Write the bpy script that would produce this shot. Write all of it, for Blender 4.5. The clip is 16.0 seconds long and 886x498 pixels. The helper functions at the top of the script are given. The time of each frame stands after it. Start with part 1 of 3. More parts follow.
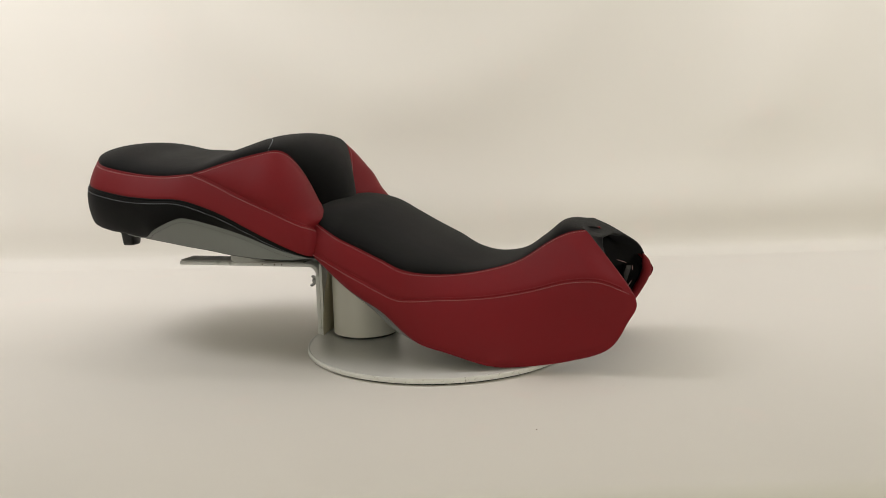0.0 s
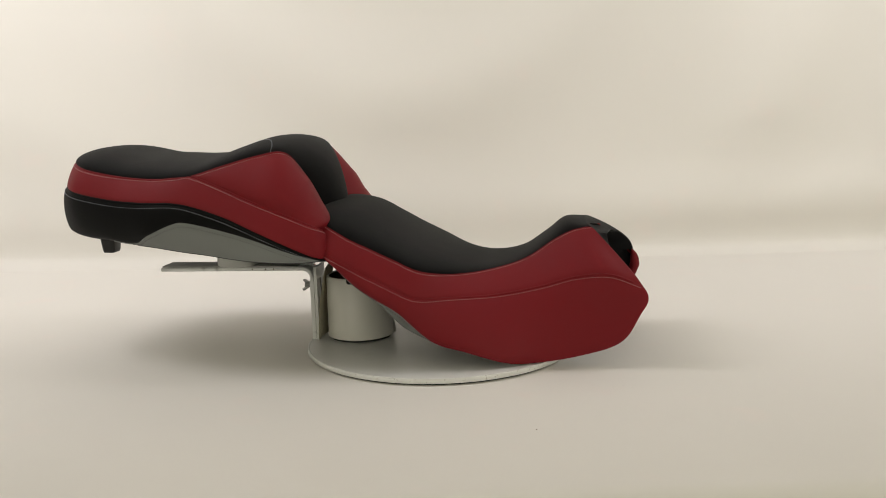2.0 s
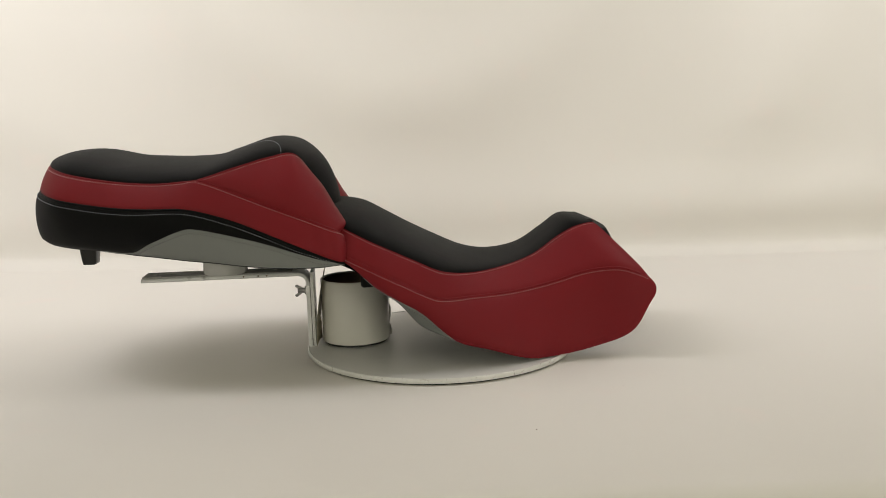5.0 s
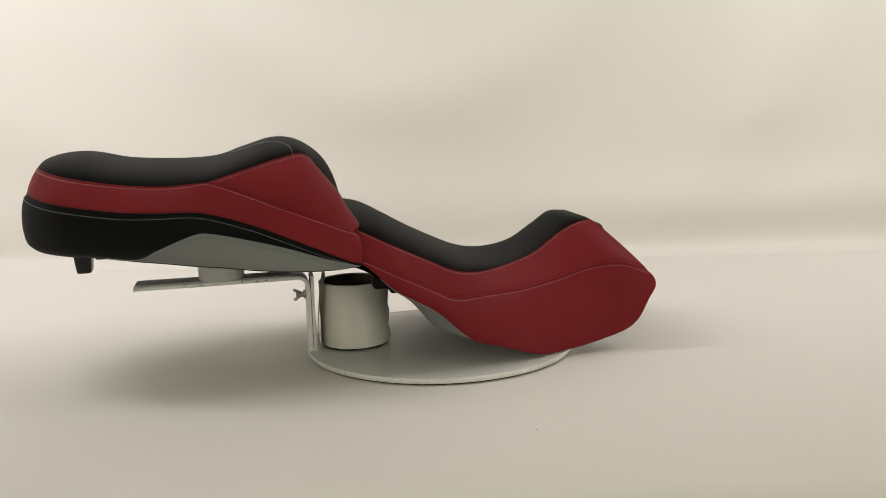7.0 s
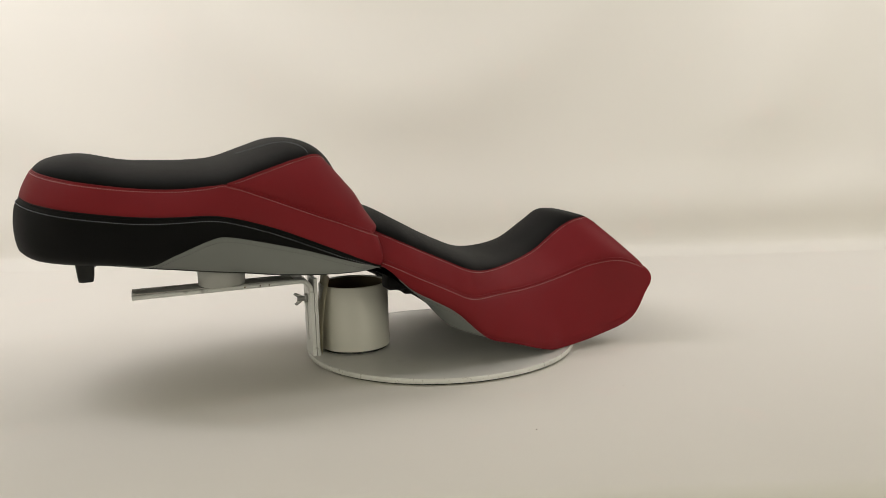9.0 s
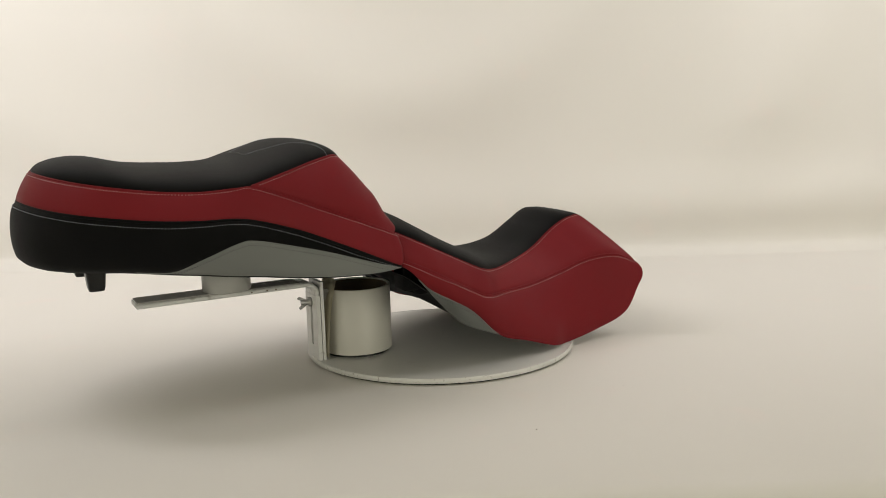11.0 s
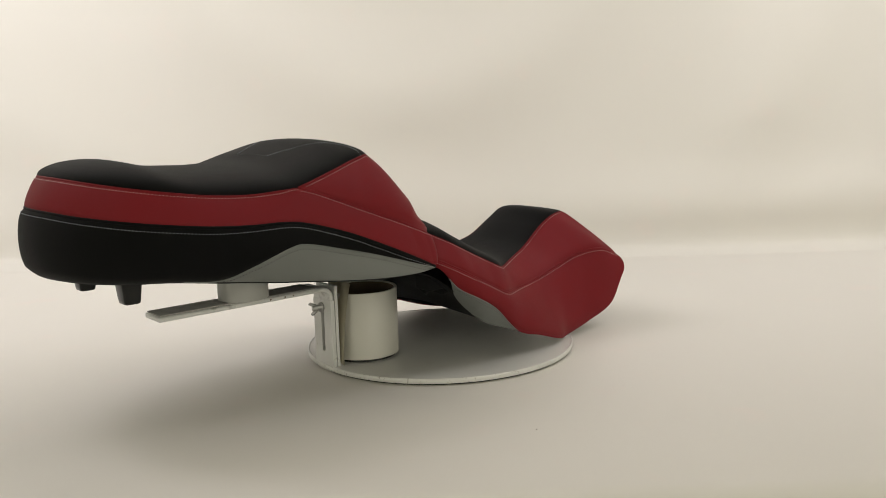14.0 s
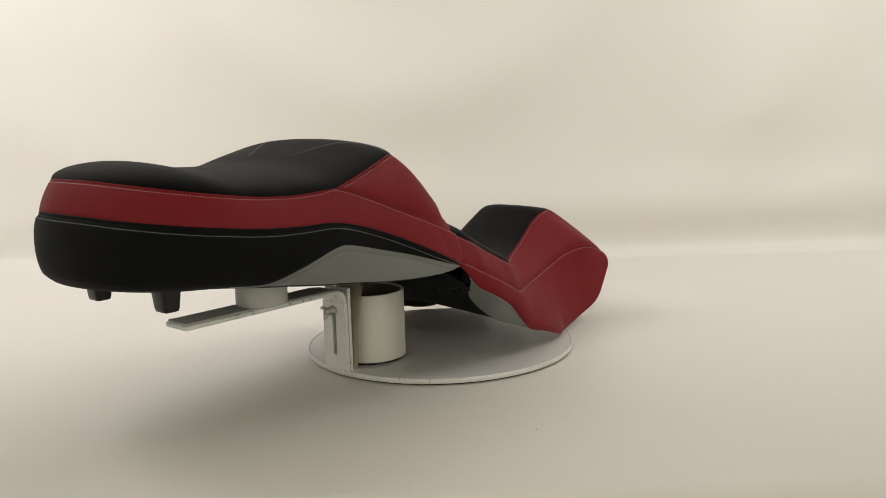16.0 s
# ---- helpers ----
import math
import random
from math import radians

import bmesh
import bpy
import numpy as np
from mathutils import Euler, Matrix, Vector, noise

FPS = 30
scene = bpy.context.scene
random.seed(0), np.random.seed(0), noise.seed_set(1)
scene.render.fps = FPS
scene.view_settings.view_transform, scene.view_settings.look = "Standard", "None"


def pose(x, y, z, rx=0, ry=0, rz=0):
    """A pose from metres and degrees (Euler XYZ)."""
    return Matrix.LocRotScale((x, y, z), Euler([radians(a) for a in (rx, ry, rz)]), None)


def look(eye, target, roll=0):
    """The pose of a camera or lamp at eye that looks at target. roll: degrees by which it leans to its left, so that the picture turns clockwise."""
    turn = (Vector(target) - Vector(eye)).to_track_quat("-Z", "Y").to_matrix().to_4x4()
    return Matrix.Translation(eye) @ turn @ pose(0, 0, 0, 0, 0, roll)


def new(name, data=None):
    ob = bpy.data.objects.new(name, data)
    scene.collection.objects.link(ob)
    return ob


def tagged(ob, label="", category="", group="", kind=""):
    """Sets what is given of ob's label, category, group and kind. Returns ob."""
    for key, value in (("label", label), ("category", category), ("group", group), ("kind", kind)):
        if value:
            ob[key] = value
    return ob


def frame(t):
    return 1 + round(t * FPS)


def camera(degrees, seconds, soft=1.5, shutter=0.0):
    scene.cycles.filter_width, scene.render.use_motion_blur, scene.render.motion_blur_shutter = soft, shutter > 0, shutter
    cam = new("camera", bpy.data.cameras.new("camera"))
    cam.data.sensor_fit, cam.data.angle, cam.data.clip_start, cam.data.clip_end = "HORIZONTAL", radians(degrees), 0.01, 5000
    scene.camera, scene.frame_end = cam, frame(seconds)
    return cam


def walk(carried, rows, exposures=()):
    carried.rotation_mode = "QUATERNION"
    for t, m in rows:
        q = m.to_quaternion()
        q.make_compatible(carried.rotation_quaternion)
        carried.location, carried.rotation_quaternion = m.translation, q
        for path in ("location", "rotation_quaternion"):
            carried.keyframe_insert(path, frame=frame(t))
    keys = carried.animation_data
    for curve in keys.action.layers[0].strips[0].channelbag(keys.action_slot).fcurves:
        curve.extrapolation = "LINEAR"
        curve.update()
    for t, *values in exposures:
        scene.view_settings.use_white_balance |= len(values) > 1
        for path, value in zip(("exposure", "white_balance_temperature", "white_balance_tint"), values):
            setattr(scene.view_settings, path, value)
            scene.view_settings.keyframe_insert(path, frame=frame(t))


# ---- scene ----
Z0 = 0.0105          # top of the turntable disc above the floor
EYE = Vector((0.0, -1.474, 0.400 + Z0))
cam = camera(53.13, 16.0, soft=0.4)
POSE = look(EYE, EYE + Vector((0.00618, 0.98656, -0.16330)), -1.67)
walk(cam, [(0, POSE), (16.0, POSE)])

# ---------------------------------------------------------------- light
world = bpy.data.worlds.new("world")
scene.world = world
world.use_nodes = True
world.node_tree.nodes["Background"].inputs[0].default_value = (1.0, 0.98, 0.88, 1)
world.node_tree.nodes["Background"].inputs[1].default_value = 0.04
scene.view_settings.exposure = 0.12


LAMP = (1.0, 0.968, 0.985)     # cooler tint, for the added overhead and wall lamps
WARM = (1.0, 0.970, 0.785)       # warmer tint, for the added front lamps


def added_lamp(name, at, aim, size, power, colour):
    data = bpy.data.lights.new(name, "AREA")
    data.shape, data.size, data.size_y = "RECTANGLE", size[0], size[1]
    data.energy, data.color = power, colour
    ob = new(name, data)
    ob.matrix_world = look(at, aim)
    return ob


# unseen lamps, added and aimed until wall, floor and seats are bright enough
added_lamp("added_lamp", (-0.2, 0.25, 2.4), (-0.2, 0.95, 0.9), (4.4, 1.0), 4.5, LAMP)
added_lamp("added_lamp", (-1.1, -1.2, 2.4), (0.0, 0.1, 0.1), (1.3, 0.9), 2.5, WARM)
added_lamp("added_lamp", (-1.5, 0.05, 1.7), (-1.2, 0.95, 1.15), (1.3, 0.7), 19, LAMP)
added_lamp("added_lamp", (1.5, 0.05, 1.7), (1.2, 0.95, 1.15), (1.3, 0.7), 13, LAMP)
added_lamp("front_fill", (-1.7, -2.9, 0.8), (0.0, 0.75, 0.85), (1.8, 1.4), 13, WARM)
added_lamp("front_fill", (2.1, -2.7, 0.75), (0.0, 0.75, 0.85), (1.8, 1.4), 21, WARM)


# ---------------------------------------------------------------- materials
def material(name, base, rough=0.5, metal=0.0, var=0.12, var_scale=8.0, grain=900.0, bump=0.15, depth=0.0004,
             stain=0.0, stain_colour=(0.1, 0.09, 0.08), spec=0.5, sheen=0.0, wrinkle=0.0):
    """A surface with fine relief, large soft variation and optional stains."""
    m = bpy.data.materials.new(name)
    m.use_nodes = True
    nt = m.node_tree
    bs = nt.nodes["Principled BSDF"]
    bs.inputs["Metallic"].default_value = metal
    bs.inputs["Specular IOR Level"].default_value = spec
    bs.inputs["Sheen Weight"].default_value = sheen
    tc = nt.nodes.new("ShaderNodeTexCoord")
    big = nt.nodes.new("ShaderNodeTexNoise")
    big.inputs["Scale"].default_value = var_scale
    big.inputs["Detail"].default_value = 5
    nt.links.new(tc.outputs["Object"], big.inputs["Vector"])
    ramp = nt.nodes.new("ShaderNodeMapRange")
    ramp.inputs["To Min"].default_value = 1 - var
    ramp.inputs["To Max"].default_value = 1 + var
    nt.links.new(big.outputs["Fac"], ramp.inputs["Value"])
    mul = nt.nodes.new("ShaderNodeVectorMath")
    mul.operation = "SCALE"
    mul.inputs[0].default_value = base
    nt.links.new(ramp.outputs[0], mul.inputs["Scale"])
    out = mul.outputs[0]
    if stain:
        st = nt.nodes.new("ShaderNodeTexNoise")
        st.inputs["Scale"].default_value = var_scale * 4.3
        st.inputs["Detail"].default_value = 8
        nt.links.new(tc.outputs["Object"], st.inputs["Vector"])
        cut = nt.nodes.new("ShaderNodeMapRange")
        cut.inputs["From Min"].default_value = 0.60
        cut.inputs["From Max"].default_value = 0.72
        cut.inputs["To Max"].default_value = stain
        nt.links.new(st.outputs["Fac"], cut.inputs["Value"])
        mix = nt.nodes.new("ShaderNodeMix")
        mix.data_type = "RGBA"
        nt.links.new(cut.outputs[0], mix.inputs["Factor"])
        nt.links.new(out, mix.inputs[6])
        mix.inputs[7].default_value = (*stain_colour, 1)
        out = mix.outputs[2]
    nt.links.new(out, bs.inputs["Base Color"])
    fine = nt.nodes.new("ShaderNodeTexNoise")
    fine.inputs["Scale"].default_value = grain
    fine.inputs["Detail"].default_value = 3
    nt.links.new(tc.outputs["Object"], fine.inputs["Vector"])
    rr = nt.nodes.new("ShaderNodeMapRange")
    rr.inputs["To Min"].default_value = max(0.02, rough - 0.08)
    rr.inputs["To Max"].default_value = min(1.0, rough + 0.08)
    nt.links.new(big.outputs["Fac"], rr.inputs["Value"])
    nt.links.new(rr.outputs[0], bs.inputs["Roughness"])
    normal = None
    if wrinkle:
        wr = nt.nodes.new("ShaderNodeTexNoise")
        wr.inputs["Scale"].default_value = 22
        wr.inputs["Detail"].default_value = 3
        wr.inputs["Distortion"].default_value = 0.6
        nt.links.new(tc.outputs["Object"], wr.inputs["Vector"])
        wb = nt.nodes.new("ShaderNodeBump")
        wb.inputs["Strength"].default_value = wrinkle
        wb.inputs["Distance"].default_value = 0.002
        nt.links.new(wr.outputs["Fac"], wb.inputs["Height"])
        normal = wb.outputs[0]
    bp = nt.nodes.new("ShaderNodeBump")
    if normal:
        nt.links.new(normal, bp.inputs["Normal"])
    bp.inputs["Strength"].default_value = bump
    bp.inputs["Distance"].default_value = depth
    nt.links.new(fine.outputs["Fac"], bp.inputs["Height"])
    nt.links.new(bp.outputs[0], bs.inputs["Normal"])
    return m


BLACK = material("black_vinyl", (0.0026, 0.0026, 0.0029), 0.72, var=0.15, grain=1300, bump=0.35, spec=0.10, sheen=0.034, wrinkle=0.25)
RED = material("red_vinyl", (0.162, 0.0065, 0.0105), 0.62, var=0.10, grain=1100, bump=0.3, spec=0.2, wrinkle=0.22)
GREY = material("grey_vinyl", (0.162, 0.170, 0.163), 0.6, var=0.10, grain=1100, bump=0.35)
PLASTIC = material("black_plastic", (0.0065, 0.0065, 0.007), 0.32, spec=0.35, var=0.2, var_scale=30, grain=400, bump=0.1)
LINING = material("black_lining", (0.0042, 0.0042, 0.0046), 0.8, var=0.3, var_scale=25, grain=700, bump=0.4, spec=0.2)
THREAD = material("white_thread", (0.46, 0.28, 0.27), 0.7, var=0.25, var_scale=120, grain=3000)
WHITE_THREAD = material("bright_thread", (0.30, 0.32, 0.35), 0.7, var=0.25, var_scale=120, grain=3000)
DARK_THREAD = material("dark_thread", (0.09, 0.09, 0.095), 0.7, var=0.2, var_scale=120, grain=3000)
STEEL_PAINT = material("white_painted_steel", (0.70, 0.70, 0.685), 0.42, var=0.10, var_scale=14, grain=350, bump=0.2,
                       stain=0.5, stain_colour=(0.24, 0.22, 0.20))
DISC_PAINT = material("white_painted_disc", (0.66, 0.655, 0.63), 0.38, var=0.06, var_scale=6, grain=300, bump=0.12,
                      stain=0.12, stain_colour=(0.35, 0.32, 0.28))
SPACER_MAT = material("pale_grey_plastic", (0.47, 0.47, 0.45), 0.45, var=0.06, var_scale=14, grain=200, bump=0.1)
PIPE_MAT = material("white_plastic_pipe", (0.63, 0.615, 0.56), 0.4, var=0.05, var_scale=12, grain=200, bump=0.1)
RIM_PAINT = material("chipped_rim_paint", (0.66, 0.655, 0.63), 0.4, var=0.1, var_scale=50, grain=300, bump=0.2,
                     stain=0.6, stain_colour=(0.16, 0.12, 0.09))
GLOSS = material("black_gloss", (0.008, 0.008, 0.009), 0.16, spec=0.6, var=0.3, var_scale=40, grain=200, bump=0.2, wrinkle=0.5)
PIPE_IN = material("brown_pipe_inside", (0.17, 0.125, 0.085), 0.8, var=0.25, var_scale=30, grain=400)
CARD = material("cream_card", (0.62, 0.58, 0.46), 0.8, var=0.06, var_scale=10, grain=500)
CARD_DARK = material("brown_dirt", (0.16, 0.11, 0.08), 0.9)
ARM_PAD = material("grey_rubber", (0.36, 0.35, 0.33), 0.7, var=0.2, var_scale=30, grain=500)
ZINC = material("zinc_bolt", (0.45, 0.45, 0.44), 0.35, metal=0.9, var=0.2, var_scale=60, grain=600)
SWEEP = material("cream_backdrop", (0.735, 0.708, 0.66), 0.75, var=0.03, var_scale=2.2, grain=420, bump=0.12, depth=0.0006,
                 stain=0.7, stain_colour=(0.755, 0.703, 0.655))
PAINT = material("pale_wall_paint", (0.68, 0.67, 0.64), 0.8, var=0.04, var_scale=2, grain=200)


# ---------------------------------------------------------------- mesh helpers
def part(name, bm, mat, parent=None, label="", smooth=True):
    me = bpy.data.meshes.new(name)
    bmesh.ops.recalc_face_normals(bm, faces=bm.faces[:])
    bm.to_mesh(me)
    bm.free()
    me.materials.append(mat)
    for f in me.polygons:
        f.use_smooth = smooth
    ob = new(name, me)
    if parent:
        ob.parent = parent
    if label:
        tagged(ob, label)
    return ob


def spline(points, n):
    """n points on a smooth curve through the given ones, evenly by station."""
    c = np.array(points, float)
    k = len(c)
    u = np.linspace(0, k - 1, n)
    i = np.minimum(u.astype(int), k - 2)
    f = (u - i)[:, None]
    before = c[1] * (1, -1, 1) if c[0, 1] == 0 and c[1, 1] != 0 else 2 * c[0] - c[1]
    e = np.vstack([before, c, 2 * c[-1] - c[-2]])
    a, b, d, g = e[i], e[i + 1], e[i + 2], e[i + 3]
    return 0.5 * (2 * b + (d - a) * f + (2 * a - 5 * b + 4 * d - g) * f ** 2 + (3 * b - a - 3 * d + g) * f ** 3)


def grid_mesh(rows, bm=None):
    """Quads between rows of points."""
    bm = bm or bmesh.new()
    vs = [[bm.verts.new(q) for q in r] for r in rows]
    for r0, r1 in zip(vs, vs[1:]):
        for j in range(len(r0) - 1):
            q = [r0[j], r0[j + 1], r1[j + 1], r1[j]]
            bm.faces.new(q)
    return bm


def strip(p, q, steps, bulge, ends=0.5, skew=1.0):
    """Rows from curve p to curve q, puffed outwards between the two seams."""
    p, q = np.array(p), np.array(q)
    n = len(p)
    tang = np.gradient((p + q) / 2, axis=0)
    out = np.cross(tang, q - p)
    ln = np.linalg.norm(out, axis=1, keepdims=True)
    out = out / np.maximum(ln, 1e-9)
    bulge = np.broadcast_to(np.array(bulge, float), (n,))[:, None]
    rows = []
    for k in np.linspace(0, 1, steps):
        w = (4 * k ** skew * (1 - k ** skew)) ** ends
        rows.append(p + (q - p) * k - out * bulge * w)
    return rows


def mirror(rows):
    """The rows on the other side; the soft nose stands a little further forward there."""
    out = []
    for r in rows:
        r = np.array(r) * (1, -1, 1)
        r[:, 0] += 0.009 * np.clip((r[:, 0] - 0.2) / 0.13, 0, 1.1) ** 2 * np.clip(r[:, 1] / 0.08, 0, 1)
        out.append(r)
    return out


def weld(bm, d=1e-4):
    bmesh.ops.remove_doubles(bm, verts=bm.verts[:], dist=d)
    return bm


def tube(bm, path, r, sides=6):
    path = [Vector(q) for q in path]
    rr = np.broadcast_to(np.array(r, float), (len(path),))
    rings = []
    for i, q in enumerate(path):
        t = (path[min(i + 1, len(path) - 1)] - path[max(i - 1, 0)]).normalized()
        a = t.cross(Vector((0.3, 0.2, 1))).normalized()
        b = t.cross(a)
        rings.append([bm.verts.new(q + float(rr[i]) * (a * math.cos(w) + b * math.sin(w))) for w in [2 * math.pi * k / sides for k in range(sides)]])
    for r0, r1 in zip(rings, rings[1:]):
        for k in range(sides):
            bm.faces.new((r0[k], r0[(k + 1) % sides], r1[(k + 1) % sides], r1[k]))
    bm.faces.new(rings[0][::-1])
    bm.faces.new(rings[-1])
    return bm


def resample(path, step):
    p = np.array(path)
    d = np.r_[0, np.cumsum(np.linalg.norm(np.diff(p, axis=0), axis=1))]
    n = max(2, int(d[-1] / step))
    u = np.linspace(0, d[-1], n)
    return np.stack([np.interp(u, d, p[:, k]) for k in range(3)], -1)


def stitches(bm, path, length=0.0017, gap=0.0024, r=0.00045):
    """Short thread stitches along a path."""
    q = resample(path, length + gap)
    for a, b in zip(q, q[1:]):
        tube(bm, [a, a + (b - a) * length / (length + gap)], r, 5)


def box(bm, x0, x1, y0, y1, z0, z1, bevel=0.0):
    r = bmesh.ops.create_cube(bm, size=1, matrix=Matrix.Translation(((x0 + x1) / 2, (y0 + y1) / 2, (z0 + z1) / 2)) @ Matrix.Diagonal((x1 - x0, y1 - y0, z1 - z0, 1)))
    if bevel:
        es = {e for v in r["verts"] for e in v.link_edges}
        bmesh.ops.bevel(bm, geom=list(es), offset=bevel, segments=2, profile=0.5, affect="EDGES")
    return bm


# ---------------------------------------------------------------- backdrop and room
def fold(x, z, xc, zc, bend, lean, width):
    """A soft ridge of the sheet along a hanging curve."""
    d = z - (zc + lean * (x - xc) + bend * (x - xc) ** 2)
    return math.exp(-(d / width) ** 2)


def backdrop():
    """A cream sheet: hem, floor, cove and wall in one, with soft hanging folds in the wall."""
    prof = [(-0.606, z) for z in (-0.38, -0.2, -0.06)]
    prof += [(-0.606 + 0.03 * (1 - math.cos(a)), -0.03 + 0.03 * math.sin(a)) for a in np.linspace(0, math.pi / 2, 7)]
    prof += [(-0.4, 0.0), (-0.1, 0.0), (0.2, 0.0), (0.5, 0.0), (0.70, 0.0), (0.76, 0.0), (0.785, 0.0016), (0.797, 0.0020), (0.803, 0.0004), (0.813, 0.0050), (0.826, 0.0120), (0.836, 0.0175), (0.844, 0.0235), (0.849, 0.0320), (0.852, 0.046)]
    prof += [(0.854 + 0.07 * (1 - math.exp(-max(0.0, z - 0.1) / 0.5)) + 0.02 * z, z) for z in np.linspace(0.07, 2.3, 110)]
    xs = np.linspace(-2.4, 2.4, 161)
    rows = []
    for y, z in prof:
        row = []
        for x in xs:
            w = max(0.0, min(1.0, (z - 0.06) / 0.30))
            f = noise.noise(Vector((x * 0.9 + 3, z * 0.8, 0.3))) * 0.025 + noise.noise(Vector((x * 2.1 + z * 1.2, z * 0.9, 4.1))) * 0.010
            f -= 0.025 * fold(x, z, -0.08, 0.43, 0.85, 0.0, 0.13) * math.exp(-((x + 0.08) / 0.6) ** 2)
            f -= 0.020 * fold(x, z, 0.84, 0.36, 0.0, 1.5, 0.20) * math.exp(-((x - 0.88) / 0.36) ** 2)
            f -= 0.014 * fold(x, z, 1.05, 0.15, 0.0, 0.35, 0.07) * math.exp(-((x - 1.05) / 0.4) ** 2)
            f -= 0.012 * fold(x, z, -1.0, 0.30, 0.1, -0.5, 0.12) * math.exp(-((x + 1.0) / 0.45) ** 2)
            bow = 0.022 * (x / 1.2) ** 2 - 0.032 * x - 0.028
            low = (0.006 + 0.012 * max(0.0, min(1.0, (x + 0.3) / 0.9))) * math.exp(-((z - 0.14) / 0.07) ** 2)
            row.append((x, y + w * f - low + (bow * max(0.0, (y - 0.5) / 0.37) if y > 0.5 else 0), z))
        rows.append(row)
    ob = part("backdrop", grid_mesh(rows), SWEEP)
    tagged(ob, "cream seamless photo backdrop sheet with soft folds", "backdrop", kind="structure")


def room():
    # unseen shell added round the set; its pale paint bounces fill light
    for name, d in (("floor", (-3, 3, -3.6, 1.6, -0.5, -0.4)), ("platform", (-2.4, 2.4, -0.59, 1.6, -0.4, -0.004)), ("wall_back", (-3, 3, 1.6, 1.7, -0.5, 2.6)), ("wall_front", (-3, 3, -3.7, -3.6, -0.5, 2.6)),
                    ("wall_left", (-3.1, -3, -3.7, 1.7, -0.5, 2.6)), ("wall_right", (3, 3.1, -3.7, 1.7, -0.5, 2.6)), ("ceiling", (-3.1, 3.1, -3.7, 1.7, 2.6, 2.7))):
        ob = part(name, box(bmesh.new(), *d), PAINT, smooth=False)
        tagged(ob, "added unseen off-white studio " + name.split("_")[0], name.split("_")[0], kind="structure")


backdrop()
room()

# ---------------------------------------------------------------- passenger seat
# Curves run from the middle of the back, round the side, to the nose: along, across, up.
N = 121
P_MID = spline([(-.610, 0, .322), (-.606, 0, .328), (-.595, 0, .335), (-.572, 0, .3405), (-.540, 0, .3405), (-.490, 0, .3295), (-.440, 0, .3255), (-.395, 0, .324),
                (-.350, 0, .327), (-.305, 0, .341), (-.262, 0, .353), (-.222, 0, .347), (-.185, 0, .318), (-.163, 0, .27), (-.154, 0, .20), (-.154, 0, .17)], N)
P_BACK = [(-.610, 0, .322), (-.605, -.05, .321), (-.589, -.097, .317), (-.556, -.137, .310), (-.516, -.155, .303), (-.470, -.160, .296), (-.423, -.166, .293), (-.385, -.172, .295), (-.357, -.175, .298)]
P_TOP = spline(P_BACK + [(-.305, -.168, .313), (-.255, -.152, .326), (-.219, -.134, .328), (-.200, -.101, .291), (-.197, -.075, .24), (-.195, -.064, .200), (-.193, -.058, .175)], N)
P_DIAG = spline(P_BACK + [(-.315, -.182, .283), (-.270, -.189, .264), (-.230, -.193, .248), (-.200, -.194, .236), (-.178, -.193, .226), (-.159, -.186, .217), (-.154, -.150, .205)], N)
P_LOW = spline([(-.630, 0, .284), (-.624, -.05, .283), (-.606, -.100, .279), (-.572, -.146, .2735), (-.528, -.168, .267), (-.478, -.182, .261), (-.429, -.189, .258), (-.385, -.193, .2575),
                (-.350, -.195, .251), (-.300, -.200, .235), (-.255, -.207, .216), (-.215, -.210, .198), (-.185, -.208, .184), (-.165, -.203, .175), (-.152, -.192, .170), (-.150, -.150, .164)], N)
P_EDGE = [(-.632, 0, .204), (-.626, -.05, .204), (-.604, -.095, .202), (-.565, -.125, .199), (-.520, -.145, .197)]
P_GREY = spline(P_EDGE + [(-.465, -.160, .192), (-.430, -.186, .208), (-.385, -.196, .226),
                 (-.360, -.196, .2275), (-.300, -.193, .213), (-.255, -.199, .201), (-.215, -.206, .188), (-.185, -.207, .178), (-.165, -.203, .172), (-.152, -.191, .1685), (-.151, -.150, .1625)], N)
P_BOT = spline(P_EDGE + [(-.465, -.158, .190), (-.430, -.164, .186), (-.385, -.170, .18),
                (-.345, -.176, .176), (-.300, -.186, .171), (-.255, -.197, .168), (-.215, -.203, .167), (-.185, -.203, .167), (-.165, -.200, .168), (-.153, -.190, .1675), (-.152, -.150, .1615)], N)
FORK = 8 * (N - 1) // 15


def half_and_half(name, rows, mat, seat, label=""):
    """The same panel on both sides of the seat, each a part."""
    part(name, grid_mesh(rows), mat, seat, label)
    part(name, grid_mesh(mirror(rows)), mat, seat, label)


def whole(name, rows, mat, seat, label=""):
    """A panel that runs across the middle: both halves welded."""
    rows = [np.array(r) for r in rows]
    for r in rows:
        if abs(r[0, 1]) < 0.004:
            r[0, 1] = 0
    bm = grid_mesh(rows)
    grid_mesh(mirror(rows), bm)
    return part(name, weld(bm), mat, seat, label)


def dome(mid, seam, steps=17, power=2.1):
    """Top panel from the middle line to the seam, flat in the middle and rolled at the seam."""
    rows = []
    for k in np.linspace(0, 1, steps):
        side = math.sin(k * math.pi / 2)
        h = (1 - side ** power) ** (1 / power) if side < 1 else 0.0
        r = np.array(seam) * 0
        r[:, 0] = mid[:, 0] * h + seam[:, 0] * (1 - h)
        r[:, 1] = seam[:, 1] * side
        r[:, 2] = seam[:, 2] + (mid[:, 2] - seam[:, 2]) * h
        rows.append(r)
    return rows


